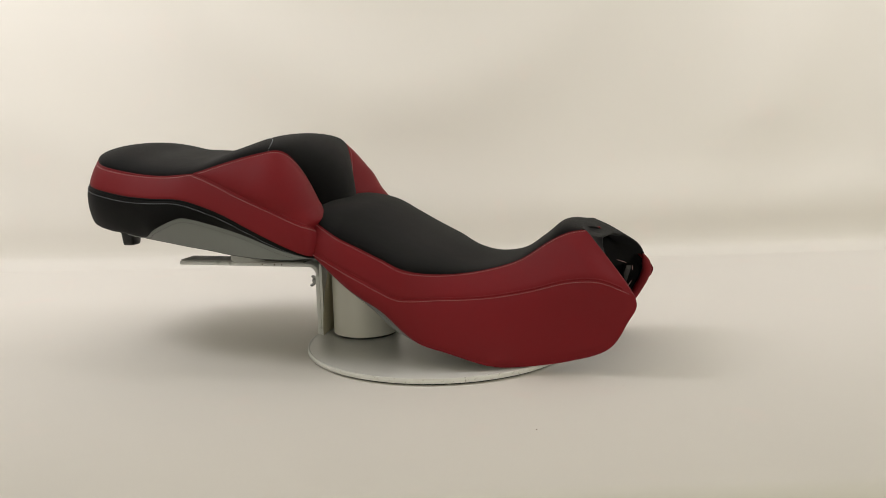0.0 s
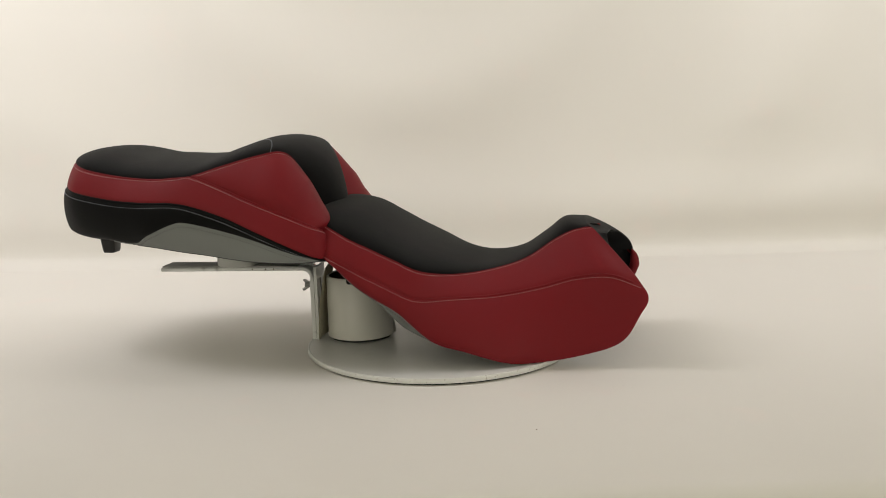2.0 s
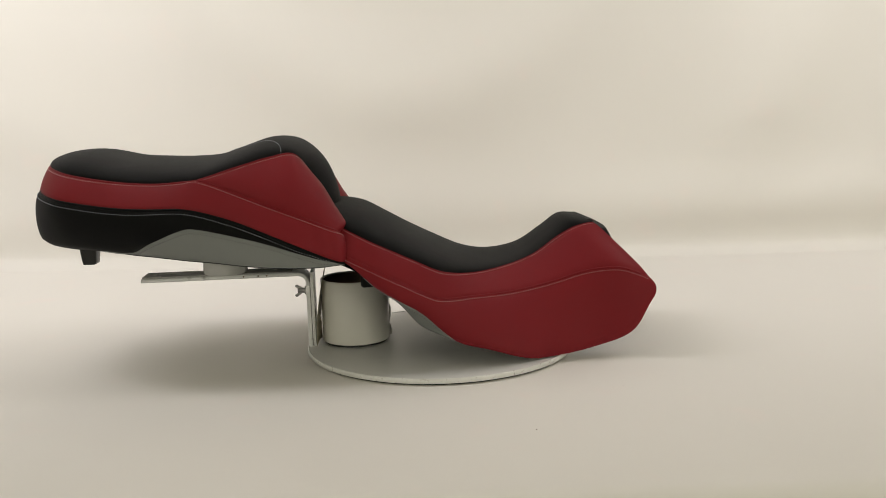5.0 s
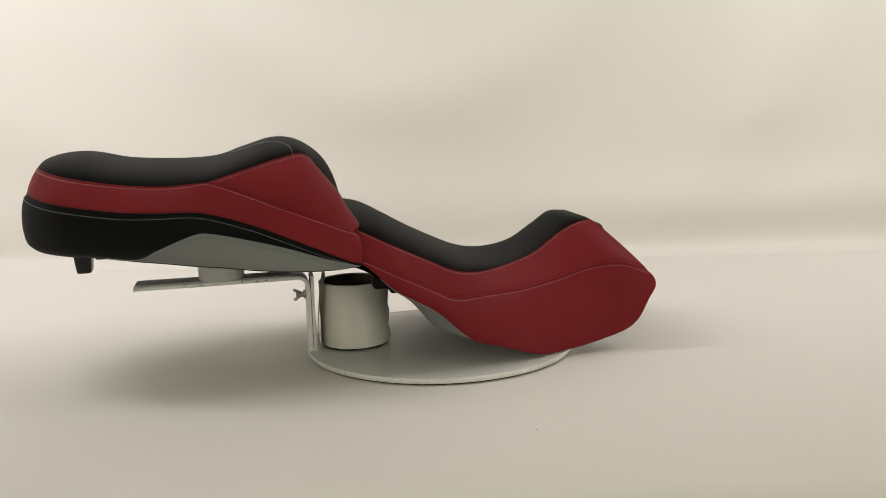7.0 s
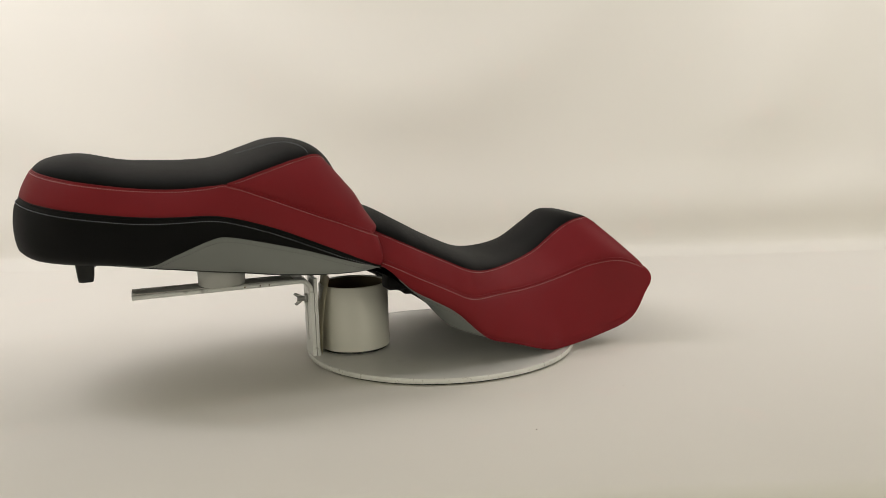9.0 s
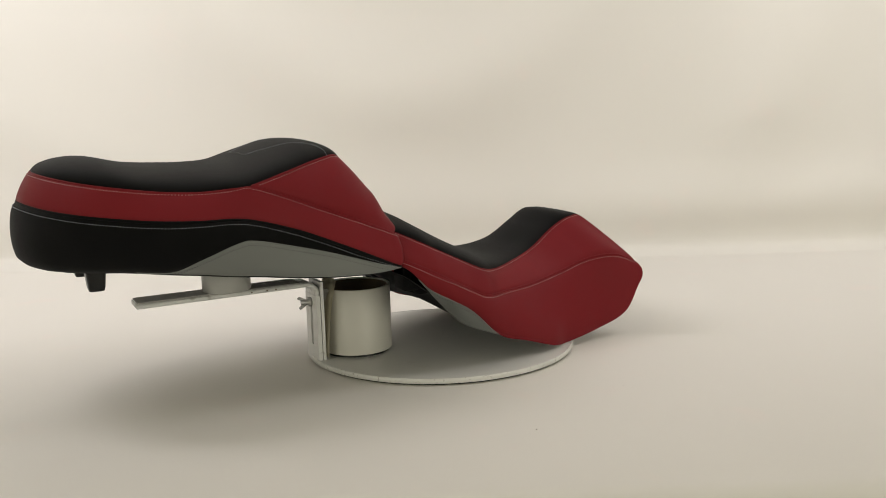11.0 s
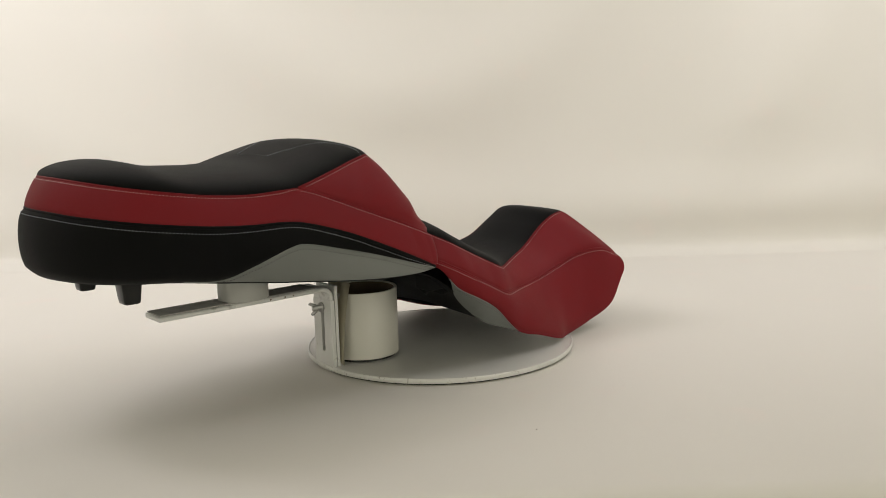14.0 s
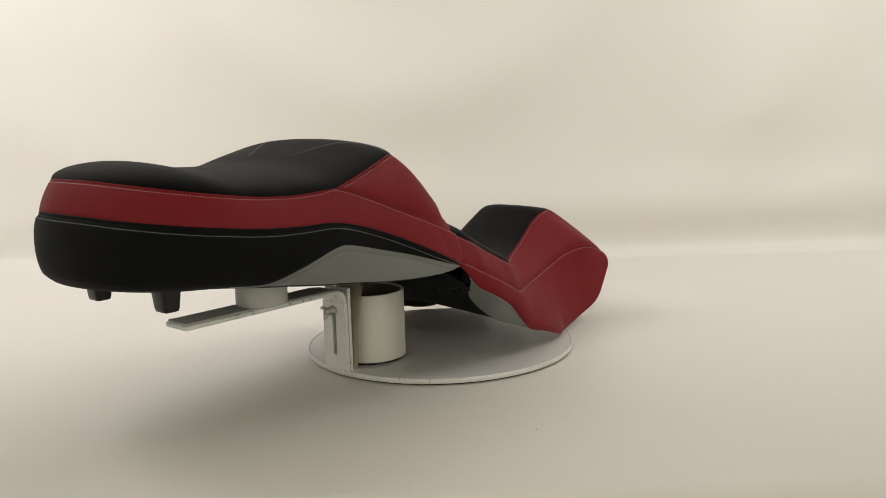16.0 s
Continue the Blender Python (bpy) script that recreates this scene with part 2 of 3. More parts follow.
def on_strip(p, q, bulge, d, lift=0.0004, ends=0.5, skew=1.0):
    """The line at d metres from seam p on the puffed strip between p and q."""
    p, q = np.array(p), np.array(q)
    tang = np.gradient((p + q) / 2, axis=0)
    out = np.cross(tang, q - p)
    out /= np.maximum(np.linalg.norm(out, axis=1, keepdims=True), 1e-9)
    ln = np.maximum(np.linalg.norm(q - p, axis=1, keepdims=True), 1e-6)
    k = np.clip(d / ln, 0, 0.5)
    ks = k ** skew
    b = np.broadcast_to(np.array(bulge, float), (len(p),))[:, None]
    return p + (q - p) * k - out * (b * (4 * ks * (1 - ks)) ** ends + lift)


def both_sides(path):
    """The path and its mirror image: one run where it starts on the middle line, else two."""
    path = np.array(path)
    other = mirror([path])[0]
    if abs(path[0, 1]) < 0.004:
        return [np.vstack([other[:0:-1], path])]
    return [path, other]


def seam_thread(seat, paths, mat, name="stitching", label="white thread topstitching"):
    """Rows of stitches, with their mirror images on the other side."""
    for path in paths:
        for run in both_sides(path):
            bm = bmesh.new()
            stitches(bm, run)
            tagged(part(name, bm, mat, seat, label), kind="stuff")


def roll(seat, path, r, mat, label=""):
    """The rolled edge of a seam, on both sides."""
    for run in both_sides(path):
        part("seam_roll", tube(bmesh.new(), resample(run, 0.006), r, 8), mat, seat, label)


WING = np.interp(np.arange(FORK, N), np.array([8, 9, 10, 11, 12, 13, 14, 15]) * (N - 1) / 15, [0.001, 0.005, 0.010, 0.019, 0.028, 0.031, 0.029, 0.022])
SKIRT = 0.009 * np.sin(np.linspace(0.15, math.pi - 0.45, N))
BAND = np.interp(np.arange(N), [0, 0.7 * N, 0.9 * N, N], [0.0035, 0.0035, 0.006, 0.004])
PBAND = np.interp(np.arange(N), np.array([0, 12, 13.5, 15]) * (N - 1) / 15, [0.0038, 0.0038, 0.008, 0.009])
LOWB = 0.011 * np.clip((P_LOW - P_GREY)[:, 2] / 0.07, 0.04, 1)


def dome_line(mid, seam, pts):
    """Points on the top panel above given places along and across, by a local plane."""
    rows = np.array(dome(mid, seam, 49)).reshape(-1, 3)
    rows = np.vstack([rows, rows * (1, -1, 1)])
    out = []
    for x, y in pts:
        d = (rows[:, 0] - x) ** 2 + (rows[:, 1] - y) ** 2
        k = np.argsort(d)[:10]
        m = np.column_stack([np.ones(len(k)), rows[k, 0] - x, rows[k, 1] - y])
        w = 1 / np.sqrt(d[k] + 1e-6)
        out.append((x, y, float(np.linalg.lstsq(m * w[:, None], rows[k, 2] * w, rcond=None)[0][0]) + 0.0004))
    return out


def rubber_foot(seat, x, y, drop=0.0):
    bm = bmesh.new()
    rows = []
    for z, a, b in ((0.215, 0.0140, 0.0165), (0.200, 0.0135, 0.0160), (0.171, 0.0108, 0.0128), (0.1665, 0.0098, 0.0118), (0.1655, 0.0075, 0.0095)):
        c = min(a, b) * 0.35
        loop = []
        for sx, sy, a0 in ((1, 1, 0), (-1, 1, 90), (-1, -1, 180), (1, -1, 270)):
            for k in range(4):
                w = radians(a0 + 30 * k)
                loop.append((x + sx * (a - c) + c * math.cos(w), y + sy * (b - c) + c * math.sin(w), z - drop))
        rows.append(loop + loop[:1])
    grid_mesh(rows, bm)
    weld(bm)
    bm.faces.new([v for v in bm.verts if abs(v.co.z - 0.1655 + drop) < 1e-5])
    part("rubber_foot", bm, PLASTIC, seat, "black rubber mounting foot")


def passenger_seat():
    seat = new("passenger_seat")
    tagged(seat, "red and black vinyl motorcycle passenger seat on the bracket arm", "motorcycle seat")
    whole("top_panel", dome(P_MID, P_TOP, 25), BLACK, seat, "matte black vinyl top panel")
    half_and_half("wing_panel", strip(P_TOP[FORK:], P_DIAG[FORK:], 21, WING, 0.6, 1.3), RED, seat, "dark red vinyl wing panel")
    whole("side_band", strip(P_DIAG, P_LOW, 15, PBAND, 0.4), RED, seat, "dark red vinyl side band")
    whole("lower_band", strip(P_LOW, P_GREY, 15, LOWB), BLACK, seat, "black vinyl lower band")
    g0 = 4 * (N - 1) // 15 + 2
    gb = 0.003 * np.clip((P_GREY - P_BOT)[g0:, 2] / 0.03, 0, 1)
    half_and_half("gusset", strip(P_GREY[g0:], P_BOT[g0:], 9, gb), GREY, seat, "grey vinyl gusset")
    c = np.array((-0.40, 0, 0))
    under = [P_BOT, (P_BOT - c) * (0.985, 0.95, 1) + c + (0, 0, -0.003), (P_BOT - c) * (0.95, 0.85, 1) + c + (0, 0, 0.002), (P_BOT - c) * (0.9, 0.0, 1) + c + (0, 0, 0.002)]
    whole("base_pan", under, LINING, seat, "black plastic base pan")
    for y, drop in ((-0.081, 0.0), (0.081, 0.006)):
        rubber_foot(seat, -0.549, y, drop)
    # seams
    seam_thread(seat, [on_strip(P_DIAG[:FORK + 1], P_LOW[:FORK + 1], PBAND[:FORK + 1], 0.0037, 0.0004, 0.4), on_strip(P_TOP[FORK:], P_DIAG[FORK:], WING, 0.0037, 0.0006, 0.6, 1.3)[2:-6]], THREAD)
    seam_thread(seat, [on_strip(P_DIAG[FORK:], P_LOW[FORK:], PBAND[FORK:], 0.0055, 0.0004, 0.4)[:-5]], THREAD)
    seam_thread(seat, [on_strip(P_LOW, P_GREY, LOWB, 0.0055)[:-9]], WHITE_THREAD)
    seam_thread(seat, [on_strip(P_GREY[g0 + 6:], P_BOT[g0 + 6:], gb[6:], 0.0055)[:-8]], DARK_THREAD, label="dark thread topstitching")
    roll(seat, P_TOP[:FORK], 0.0018, RED)
    roll(seat, P_TOP[FORK:], 0.0017, RED)
    roll(seat, P_DIAG[FORK:], 0.0018, RED)
    roll(seat, P_LOW, 0.0021, BLACK)
    roll(seat, P_GREY[g0:], 0.0014, GREY)
    # stitched insert on the raised part of the top
    plan = spline([(-.238, -.147, 0), (-.241, -.128, 0), (-.250, -.104, 0), (-.264, -.083, 0), (-.296, -.062, 0), (-.328, -.043, 0)], 40)
    seam_thread(seat, [dome_line(P_MID, P_TOP, [(a, b) for a, b, _ in plan])], WHITE_THREAD)
    # dark stitches across the middle also draw the dark crease there
    seam_thread(seat, [dome_line(P_MID, P_TOP, [(-.328 + 0.003 * k / 8, -.043 + .043 * k / 8) for k in range(8, -1, -1)])], DARK_THREAD, label="dark thread topstitching")
    return seat


# ---------------------------------------------------------------- rider seat
R_MID = spline([(-.185, 0, .236), (-.165, 0, .244), (-.125, 0, .239), (-.085, 0, .218), (-.045, 0, .195), (.000, 0, .172), (.050, 0, .151), (.095, 0, .144),
                (.141, 0, .1545), (.182, 0, .182), (.213, 0, .2055), (.245, 0, .2040)], N)
R_TOP = spline([(-.185, -.09, .236), (-.168, -.150, .226), (-.118, -.179, .201), (-.080, -.178, .182), (-.045, -.176, .165), (-.006, -.173, .147), (.041, -.132, .135), (.095, -.096, .136),
                (.150, -.075, .150), (.195, -.068, .178), (.225, -.067, .193), (.254, -.066, .199)], N)
R_LINE = spline([(-.17, -.16, .19), (-.150, -.190, .180), (-.105, -.198, .158), (-.070, -.198, .139), (-.040, -.197, .123), (-.010, -.193, .1095), (.042, -.165, .105), (.107, -.138, .104),
                 (.175, -.122, .114), (.230, -.122, .129), (.281, -.133, .134), (.328, -.133, .117)], N)
R_BOT = spline([(-.16, -.15, .165), (-.143, -.188, .166), (-.105, -.190, .130), (-.072, -.200, .110), (-.037, -.199, .088), (.012, -.195, .044), (.064, -.193, .027), (.122, -.182, .008),
                (.165, -.160, .002), (.236, -.145, .010), (.298, -.146, .033), (.3295, -.146, .082)], N)


def rider_seat():
    seat = new("rider_seat")
    tagged(seat, "red and black vinyl motorcycle rider seat resting on the turntable disc", "motorcycle seat")
    whole("top_panel", dome(R_MID, R_TOP, 25, 2.1), BLACK, seat, "matte black vinyl top panel")
    half_and_half("side_band", strip(R_TOP, R_LINE, 15, BAND, 0.4), RED, seat, "dark red vinyl side band")
    skirt = strip(R_LINE, R_BOT, 17, SKIRT)
    fall = np.clip((np.arange(N) - (N - 15)) / 14, 0, 1) ** 1.5
    for w, row in zip(np.linspace(0, 1, 17), skirt):
        row[:, 0] += 0.009 * 4 * w * (1 - w) * fall
    half_and_half("skirt", skirt, RED, seat, "dark red vinyl skirt")
    # grey gusset below the skirt, behind
    k = (N - 1) / 11
    b = R_BOT[int(1.6 * k):int(5.1 * k)]
    g = spline([(-.118, -.188, .142), (-.072, -.147, .101), (-.042, -.169, .066), (-.006, -.189, .0505), (.016, -.194, .043)], len(b))
    half_and_half("gusset", strip(b, g, 7, 0.0008), GREY, seat, "grey vinyl gusset")
    seam_thread(seat, [on_strip(b, g, 0.002, 0.006)[4:-6]], DARK_THREAD, label="dark thread topstitching")
    roll(seat, b, 0.0013, GREY)
    # base pan between the skirts
    edge = spline([(-.165, -.135, .160), (-.135, -.160, .150), (-.100, -.170, .124), (-.060, -.146, .097), (-.034, -.166, .066), (.000, -.180, .054), (.06, -.178, .038), (.12, -.165, .022), (.165, -.148, .014)], 60)
    mid = spline([(-.165, 0, .160), (-.130, 0, .142), (-.095, 0, .118), (-.055, 0, .088), (-.02, 0, .068), (.015, 0, .060), (.07, 0, .062), (.12, 0, .07), (.165, 0, .08)], 60)
    rows = [edge * (1, 1 - w, 1) + (mid - edge) * (w, 0, w * w * (3 - 2 * w)) for w in np.linspace(0, 1, 9)]
    whole("base_pan", rows, LINING, seat, "black plastic base pan")
    for m in (1, -1):
        bm = box(bmesh.new(), -.128, -.090, m * .132 - .018, m * .132 + .018, .122, .168, 0.004)
        part("hinge_block", bm, LINING, seat, "black plastic hinge block")
        bm = box(bmesh.new(), -.102, -.085, m * .135 - .012, m * .135 + .012, .113, .128, 0.004)
        part("hinge_tab", bm, LINING, seat, "black plastic tab")
        bm = tube(bmesh.new(), [(-.10, m * .10, .118), (-.06, m * .06, .10), (-.03, m * .02, .078)], 0.006, 8)
        part("base_rib", bm, LINING, seat)
    # nose: black trim arch, its lip and the dark hollow behind it
    top = np.array([r[-1] for r in dome(R_MID, R_TOP, 25, 2.1)])
    side = np.array([r[-1] for r in strip(R_TOP, R_LINE, 17, BAND, 0.4)])
    arch = np.vstack([top, side[1:]])
    for m, lip in ((1, [(.286, 0, .185), (.282, -.032, .187), (.278, -.056, .187), (.2805, -.069, .173), (.287, -.086, .161), (.2995, -.107, .1455), (.3215, -.129, .1165)]),
                   (-1, [(.286, 0, .185), (.295, .030, .180), (.303, .052, .176), (.3135, .075, .166), (.3215, .091, .157), (.327, .100, .149), (.332, .111, .136)])):
        lip = np.vstack([spline(lip[:3], 25), spline(lip[2:], 17)[1:]])
        root = arch if m == 1 else mirror([arch])[0]
        puff = np.interp(np.arange(41), [0, 10, 25, 31, 41], [0, -1, -1, 0, 0] if m == 1 else [0, 0.4, 0.4, 0.2, 0])[:, None]
        rows = [root * (1 - w) + lip * w + np.array((.001, 0, .0038)) * puff * 4 * w * (1 - w) for w in np.linspace(0, 1, 7)]
        rows += [lip + (0.0012, 0, -0.0015), lip + (0.0, 0.001 * m, -0.003)]
        trim = part("nose_trim", grid_mesh(rows), BLACK, seat, "black vinyl trim round the nose")
        # underside split off in a duller black: its shade is put into the colour
        rows = [rows[-1], lip * (1, 0.96, 1) + (-0.012, 0.0, -0.0035), lip * (1, 0.92, 1) + (-0.036, 0.0, 0.002)]
        part("trim_underside", grid_mesh(rows), LINING, trim, "dull black underside of the trim, shade in its colour")
    tuck = [(.249, -.034, .1965), (.254, -.026, .1975), (.260, -.017, .1962), (.266, -.009, .1940), (.270, -.003, .1915)]
    part("tuck", tube(bmesh.new(), spline(tuck, 15), np.sin(np.linspace(0.25, 2.9, 15)) * 0.0019, 8), BLACK, seat, "pinched fold of the black trim")
    part("seam_tab", tube(bmesh.new(), [(.266, -.007, .1950), (.2685, -.003, .1940), (.271, .000, .1920)], [0.0008, 0.0016, 0.0008], 8), RED, seat, "red seam end")
    roof = arch * (1, .93, 1) + (-.004, 0, -.006)
    deep = roof * (0, .95, .95) + (.222, 0, 0)
    whole("hollow", [roof, deep, deep * (1, .5, .7), deep * (1, 0, .3)], LINING, seat, "dark hollow of the nose")
    # lining flap inside the far cheek, with an added glossy piece for its sheen
    rows = []
    for y, z, x1 in ((.1235, .030, .285), (.1230, .060, .306), (.1225, .090, .321), (.1205, .116, .327), (.112, .133, .322), (.098, .150, .309), (.082, .168, .291)):
        rows.append([(x, y, z) for x in np.linspace(.225, x1, 9)])
    bm = grid_mesh(rows)
    bmesh.ops.solidify(bm, geom=bm.faces[:], thickness=0.002)
    part("inner_pad", bm, LINING, seat, "black lining flap")
    rows = [[(.296 + .016 * u - .004 * w, .1185 - .004 * math.sin(3 * u) * (1 - w), .113 - .030 * w - .003 * u) for u in np.linspace(0.5 * w, 1 - .3 * w, 7)] for w in np.linspace(0, 1, 7)]
    part("sheen_piece", grid_mesh(rows), GLOSS, seat, "added glossy black piece for the sheen on the lining")
    a = int(6 * k)
    half_and_half("lining", [R_TOP[a:] * (1, .96, 1) + (-.001, 0, -.003), R_LINE[a:] * (1, .965, 1) + (-.002, 0, 0), R_BOT[a:] * (1, .95, 1) + (-.004, 0, .003)], LINING, seat)
    half_and_half("hem", [R_BOT[a:], R_BOT[a:] * (1, .95, 1) + (-.004, 0, .003)], RED, seat)
    # padded red edge of the nose, tapering up towards the trim
    low = R_BOT[::-1][:int(0.9 * k):3]
    path = np.vstack([side[5:], skirt[5][-1:], skirt[11][-1:], low])
    radii = np.concatenate([np.linspace(0.0008, 0.0080, 12), np.linspace(0.0078, 0.0070, 4), np.linspace(0.0065, 0.002, len(path) - 16)])
    part("nose_edge", tube(bmesh.new(), path + np.stack([-radii * 1.1, radii * 1.25, radii * 0], -1), radii, 12), RED, seat, "padded dark red nose edge")
    far = spline([(.331, .110, .133), (.3345, .114, .124), (.3362, .122, .114), (.3366, .128, .101), (.3300, .134, .083), (.3199, .137, .064), (.3091, .138, .045), (.2950, .138, .028)], 36)
    part("nose_edge", tube(bmesh.new(), far, np.interp(np.arange(36), [0, 5, 10, 16, 25, 35], [0.0012, 0.0050, 0.0078, 0.0086, 0.0080, 0.0050]), 14), RED, seat, "padded dark red nose edge")
    bm = bmesh.new()
    for q in ([(.260, .117, .128), (.312, .117, .1125)], [(.3130, .117, .110), (.3137, .117, .098)], [(.3115, .117, .083), (.3020, .117, .067)]):
        stitches(bm, q, 0.0085, 0.0055, 0.0006)
    part("basting_thread", bm, THREAD, seat, "long white basting stitches")
    # seams
    seam_thread(seat, [on_strip(R_TOP, R_LINE, BAND, 0.0037, 0.0004, 0.4)], THREAD)
    seam_thread(seat, [on_strip(R_LINE, R_BOT, SKIRT, 0.0042)[5:]], THREAD)
    roll(seat, R_TOP[:-2] - (0, 0, 0.0003), 0.0013, RED)
    roll(seat, R_LINE[:-3], 0.0015, RED)
    return seat


# ---------------------------------------------------------------- turntable
def turned(prof, cx=0.0, cy=0.0, n=96):
    """A body of revolution from (radius, height) pairs."""
    rows = [[(cx + r * math.cos(a), cy + r * math.sin(a), z) for a in np.linspace(0, 2 * math.pi, n + 1)] for r, z in prof]
    return weld(grid_mesh(rows))


def slotted_plate(x0, x1, half, z0, z1, sw, s0, s1, sy=0.0):
    """An upright plate with a slot through it; the slot's ends are rounded by small corner pieces."""
    bm = bmesh.new()
    e = sw * 0.45
    ys = [-half, sy - sw, sy - sw + e, sy + sw - e, sy + sw, half]
    zs = [z0, s0, s0 + e, s1 - e, s1, z1]
    solid = lambda i, j: not (1 <= i <= 3 and 1 <= j <= 3) or (i in (1, 3) and j in (1, 3))
    vs = {(k, i, j): bm.verts.new((x, ys[i], zs[j])) for k, x in enumerate((x0, x1)) for i in range(6) for j in range(6)}
    for i in range(5):
        for j in range(5):
            tri = i in (1, 3) and j in (1, 3)
            if not solid(i, j):
                continue
            ring = [(i, j), (i + 1, j), (i + 1, j + 1), (i, j + 1)]
            if tri:
                ring.pop({(1, 1): 2, (3, 1): 3, (3, 3): 0, (1, 3): 1}[(i, j)])
            for k in (0, 1):
                bm.faces.new([vs[(k, *q)] for q in ring])
    bmesh.ops.recalc_face_normals(bm, faces=bm.faces[:])
    for ed in [ed for ed in bm.edges if len(ed.link_faces) == 1 and ed.verts[0].co.x == ed.verts[1].co.x and abs(ed.verts[0].co.x - x0) < 1e-6]:
        a, b = ed.verts
        c = [next(v for v in bm.verts if abs(v.co.x - x1) < 1e-6 and (v.co.yz - q.co.yz).length < 1e-6) for q in (b, a)]
        bm.faces.new((a, b, *c))
    return bm


def bent_bar(profile, half, thick):
    """A flat bar bent along a profile (along, up), half its width to each side."""
    pr = np.array(profile)
    t = np.gradient(pr, axis=0)
    t /= np.linalg.norm(t, axis=1, keepdims=True)
    nrm = np.stack([-t[:, 1], t[:, 0]], -1) * thick
    rows = []
    e = thick * 0.25
    for (x, z), (nx, nz) in zip(pr, nrm):
        ring = [(x, -half + e, z), (x, half - e, z), (x + nx * .25, half, z + nz * .25), (x + nx * .75, half, z + nz * .75),
                (x + nx, half - e, z + nz), (x + nx, -half + e, z + nz), (x + nx * .75, -half, z + nz * .75), (x + nx * .25, -half, z + nz * .25)]
        rows.append(ring + ring[:1])
    bm = weld(grid_mesh(rows))
    for row in (rows[0], rows[-1]):
        vs = [min(bm.verts, key=lambda v: (v.co - Vector(q)).length) for q in row[:-1]]
        bm.faces.new(vs)
    return bm


def turntable():
    t = new("turntable")
    tagged(t, "white painted round steel display turntable on the cream sheet", "turntable")
    disc = part("disc", turned([(0.0, 0.0), (0.10, 0.0), (0.19, 0.0), (0.2208, 0.0), (0.2225, -0.0003), (0.2233, -0.0012), (0.2233, -0.0072), (0.2225, -0.0078), (0.217, -0.0080), (0.0, -0.0084)], n=160), DISC_PAINT, t, "white painted steel disc")
    part("rim_band", turned([(0.2215, 0.0002), (0.2223, 0.0008), (0.2239, 0.0008), (0.2246, 0.0002), (0.2246, -0.0068), (0.2238, -0.0074)], n=160), RIM_PAINT, disc, "chipped white edge band")
    # black filler nearly out to the rim paints the shade line under the disc
    part("gap_shade", turned([(0, -0.0078), (0.2185, -0.0078), (0.2185, -0.0105), (0, -0.0105)], n=160), PLASTIC, t, "black filler for the shade under the disc")
    return t


def support_bracket():
    t = new("support_bracket")
    tagged(t, "white painted slotted steel bracket holding up the passenger seat", "bracket")
    oy = 0.0175
    # arm: flat bar bent down into the slotted post
    bend = [(-0.491, 0.120), (-0.42, 0.1203), (-0.34, 0.1206), (-0.27, 0.121), (-0.2355, 0.1212)]
    bend += [(-0.2355 + 0.013 * math.sin(a), 0.1212 - 0.013 + 0.013 * math.cos(a)) for a in np.linspace(0.25, math.pi / 2, 7)]
    bend += [(-0.2225, 0.1045)]
    part("arm", bent_bar(bend, 0.0245, 0.0065), STEEL_PAINT, t, "white painted flat steel arm").location.y = oy - 0.001
    part("arm_pad", box(bmesh.new(), -0.4895, -0.246, -0.0215, 0.0215, 0.1272, 0.1292, 0.0005), ARM_PAD, t, "grey rubber strip on the arm").location.y = oy - 0.001
    for hx in (-0.324, -0.300, -0.286):
        hole = part("screw", turned([(0.0, 0.0007), (0.0010, 0.0005), (0.0013, 0.0)], n=12), CARD_DARK, t, "small rusty screw")
        hole.matrix_local = Matrix.Translation((hx, oy - 0.0255, 0.1242)) @ pose(0, 0, 0, 90, 0, 0)
    part("post", slotted_plate(-0.2150, -0.2100, 0.0262, 0.0, 0.127, 0.0042, 0.022, 0.105, -0.001), STEEL_PAINT, t, "white painted slotted post", smooth=False).location.y = oy
    part("front_plate", slotted_plate(-0.2225, -0.2160, 0.0245, 0.0, 0.1045, 0.0042, 0.022, 0.096, 0.0), STEEL_PAINT, t, "white painted slotted plate", smooth=False).location.y = oy - 0.001
    # wing bolt through the slot
    bolt = part("wing_bolt", turned([(0, 0.016), (0.0045, 0.016), (0.0045, 0.004), (0.0075, 0.004), (0.0075, 0.0), (0.0, 0.0)], n=20), ZINC, t, "zinc wing bolt")
    bolt.matrix_local = Matrix.Translation((-0.2225, oy - 0.0005, 0.092)) @ pose(0, 0, 0, 0, -90, 0) @ pose(0, 0, 0, 0, 0, 25)
    for m in (1, -1):
        bm = bmesh.new()
        for k in range(2):
            tube(bm, [(m * 0.003, 0.0, 0.009), (m * 0.006, 0.001, 0.014 + k * 0.002), (m * 0.009, 0.0015, 0.018 + k * 0.002)], 0.0022, 8)
        part("wing", bm, ZINC, bolt)
    return t


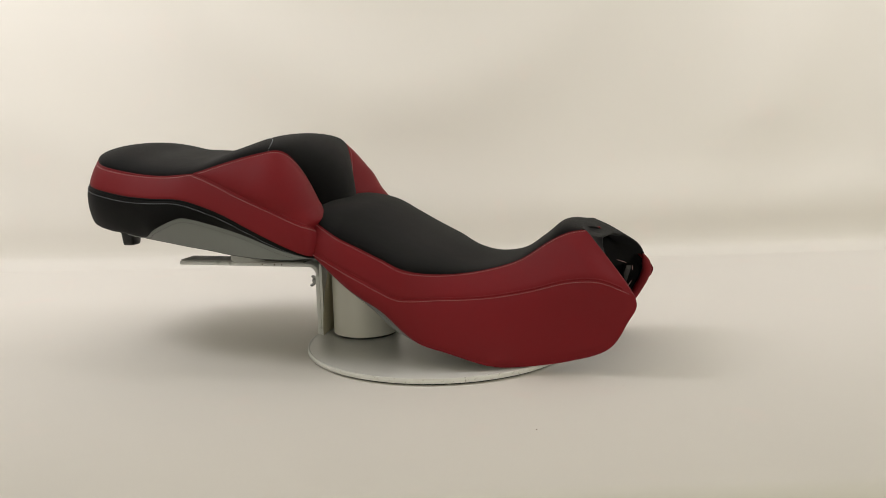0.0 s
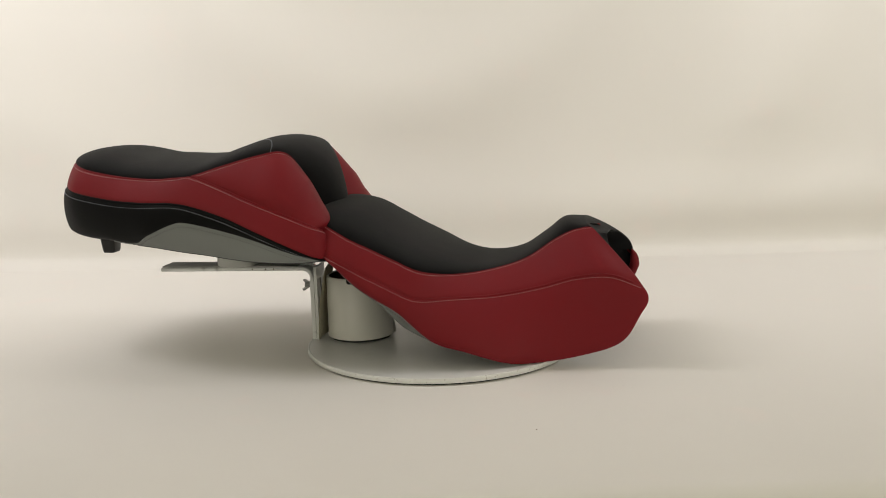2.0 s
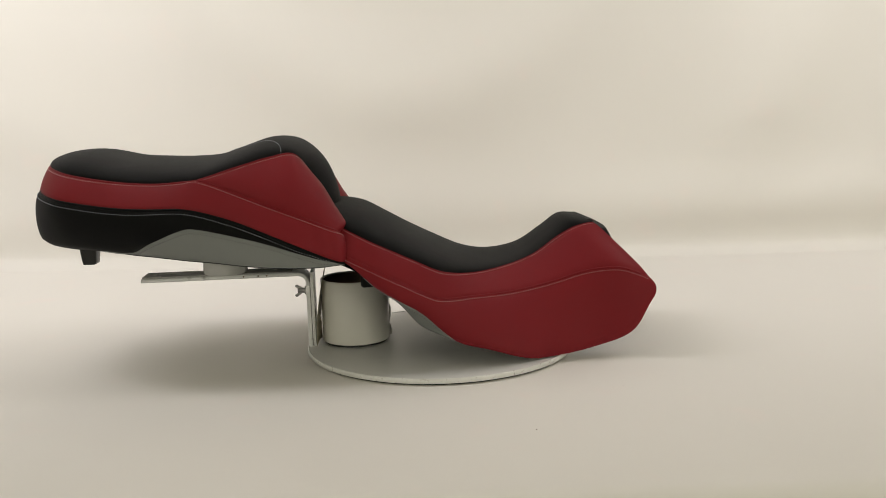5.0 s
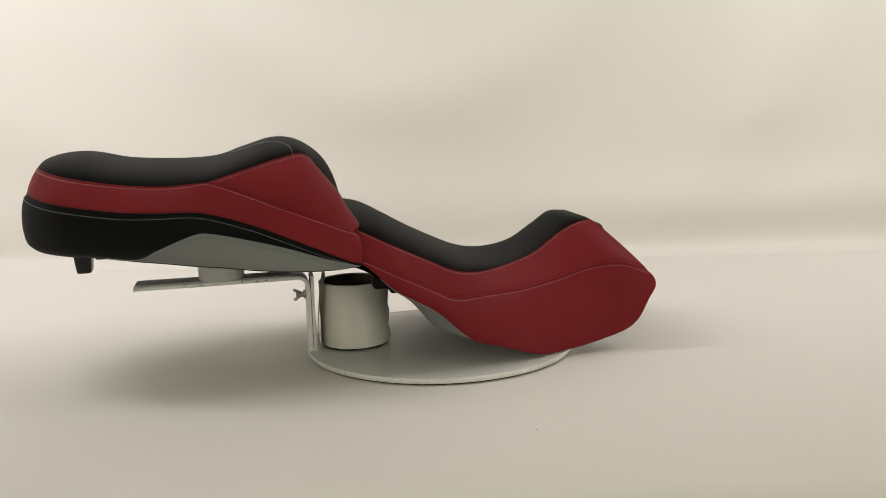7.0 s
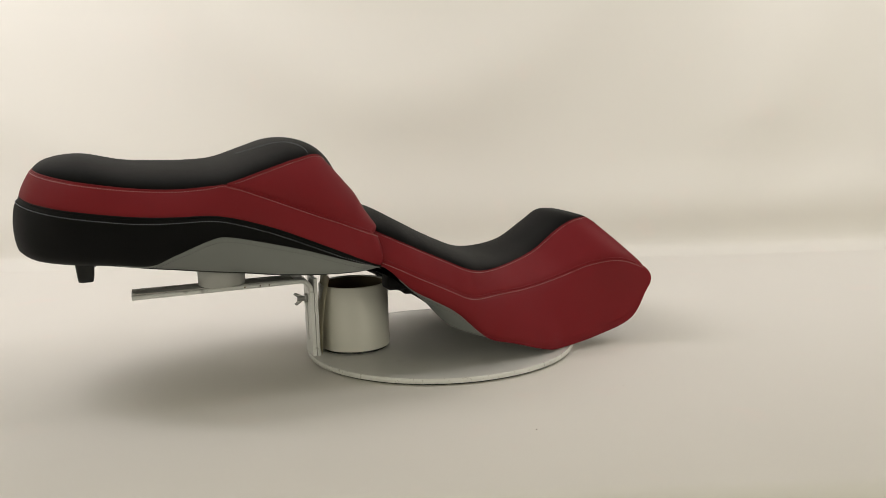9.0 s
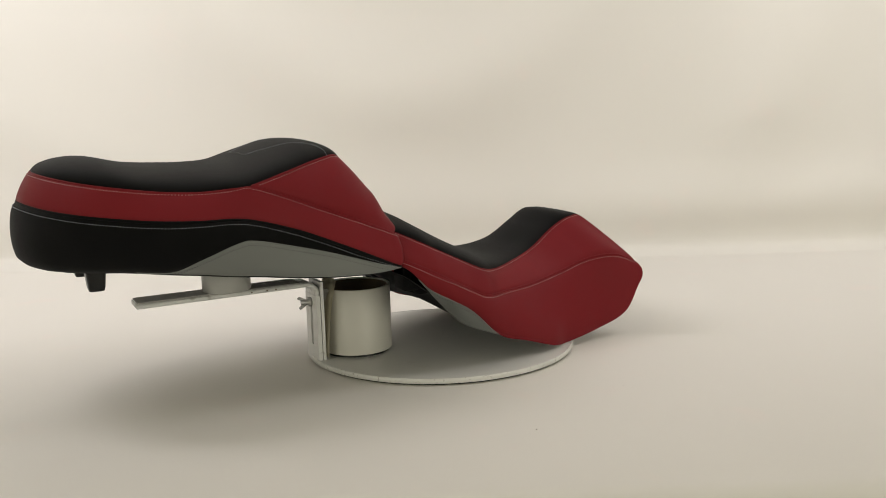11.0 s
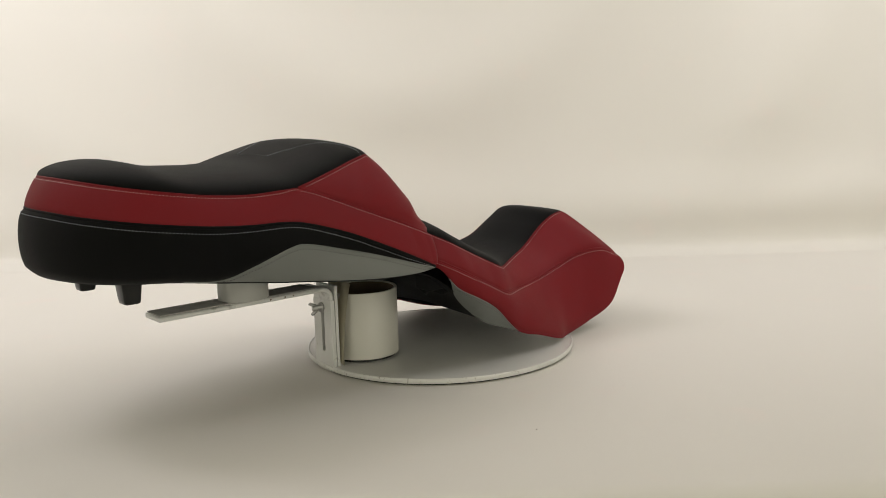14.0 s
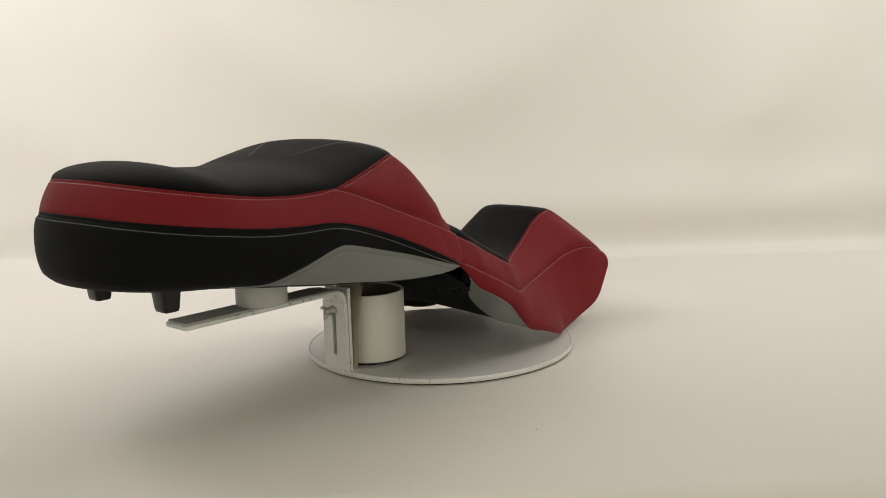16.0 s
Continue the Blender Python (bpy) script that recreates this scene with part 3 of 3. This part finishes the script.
def pipe_section():
    t = new("pipe_section")
    tagged(t, "short white plastic pipe standing on the turntable disc", "pipe")
    oy = 0.0175
    # black ring stands in for the shaded gap below the pipe
    part("pipe_gap_shade", turned([(0.0525, 0.0), (0.0525, 0.007), (0.049, 0.007), (0.049, 0.0)], -0.143, oy + 0.006), PLASTIC, t, "black ring for the shade below the pipe")
    pipe = part("pipe_wall", turned([(0.0572, 0.0046), (0.0572, 0.1095), (0.0563, 0.1105), (0.0535, 0.1105), (0.053, 0.1095), (0.053, 0.0048)], -0.143, oy + 0.006), PIPE_MAT, t, "short white plastic pipe")
    part("pipe_inside", turned([(0.0526, 0.1085), (0.0526, 0.009), (0.0, 0.009)], -0.143, oy + 0.006), PIPE_IN, pipe, "brown inside of the pipe")
    bm = bmesh.new()
    rng = random.Random(5)
    rows = []
    for z in np.linspace(0.006, 0.104, 30):
        out = 0.0022 + 0.0012 * math.sin(z * 160) + rng.uniform(-0.0006, 0.0006)
        rows.append([(-0.143 + (0.0575 + out * u) * math.cos(0.05 + 0.06 * (u - 1)), oy + 0.006 + (0.0575 + out * u) * math.sin(0.05 + 0.06 * (u - 1)), z) for u in (0, 0.5, 1)])
    grid_mesh(rows, bm)
    bmesh.ops.solidify(bm, geom=bm.faces[:], thickness=0.0007)
    part("torn_edge", bm, PIPE_MAT, pipe, "torn edge of the white wrap")
    return t


def spacer():
    t = new("spacer")
    tagged(t, "short round pale grey plastic spacer on the bracket arm", "spacer")
    oy = 0.0175
    part("spacer_body", turned([(0.0, 0.1294), (0.0345, 0.1294), (0.036, 0.1305), (0.0365, 0.176), (0.0, 0.176)], -0.356, oy - 0.004, 64), SPACER_MAT, t, "short pale grey plastic spacer")
    return t


def curled_card():
    """Cream card curled between post and pipe."""
    t = new("curled_card")
    tagged(t, "curled cream card standing between bracket and pipe", "card")
    oy = 0.0175
    rows = []
    for z in np.linspace(0.001, 0.128, 9):
        w = z / 0.128
        rows.append([(-0.2085 + 0.017 * w * w + 0.006 * u * (1 - w), oy - 0.035 + 0.060 * u, z + 0.004 * math.sin(3 * u)) for u in np.linspace(0, 1, 9)])
    bm = grid_mesh(rows)
    bmesh.ops.solidify(bm, geom=bm.faces[:], thickness=0.0012)
    part("card_sheet", bm, CARD, t)
    return t


SEAT_A = passenger_seat()
SEAT_B = rider_seat()
STAND = [turntable(), support_bracket(), pipe_section(), spacer(), curled_card()]


def floor_speck(x, y, r):
    bm = bmesh.new()
    bmesh.ops.create_icosphere(bm, subdivisions=2, radius=r, matrix=Matrix.Diagonal((1, 0.8, 0.35, 1)))
    ob = part("dust_speck", bm, CARD_DARK)
    ob.location = (x, y, r * 0.3)
    tagged(ob, "tiny brown speck of dirt on the cream sheet", "speck", "specks on the sheet")


for sx, sy, sr in ((0.118, -0.41, 0.0011), (0.262, -0.25, 0.0009)):
    floor_speck(sx, sy, sr)


# ---------------------------------------------------------------- movement
def motions():
    turn = [(0, 0), (2, 8.18), (4, 16.14), (6.5, 26.07), (9, 36.12), (11.5, 46.04), (14, 56.01), (16, 64.29)]
    rows = [(t, pose(0, 0, Z0, 0, 0, a - 16.4) @ Matrix.Translation((0, 0.0175, 0))) for t, a in turn]
    for thing in (SEAT_A, SEAT_B):
        walk(thing, rows)
    for thing in STAND:
        walk(thing, [(t, pose(0, 0, Z0, 0, 0, a - 16.4)) for t, a in turn])


motions()
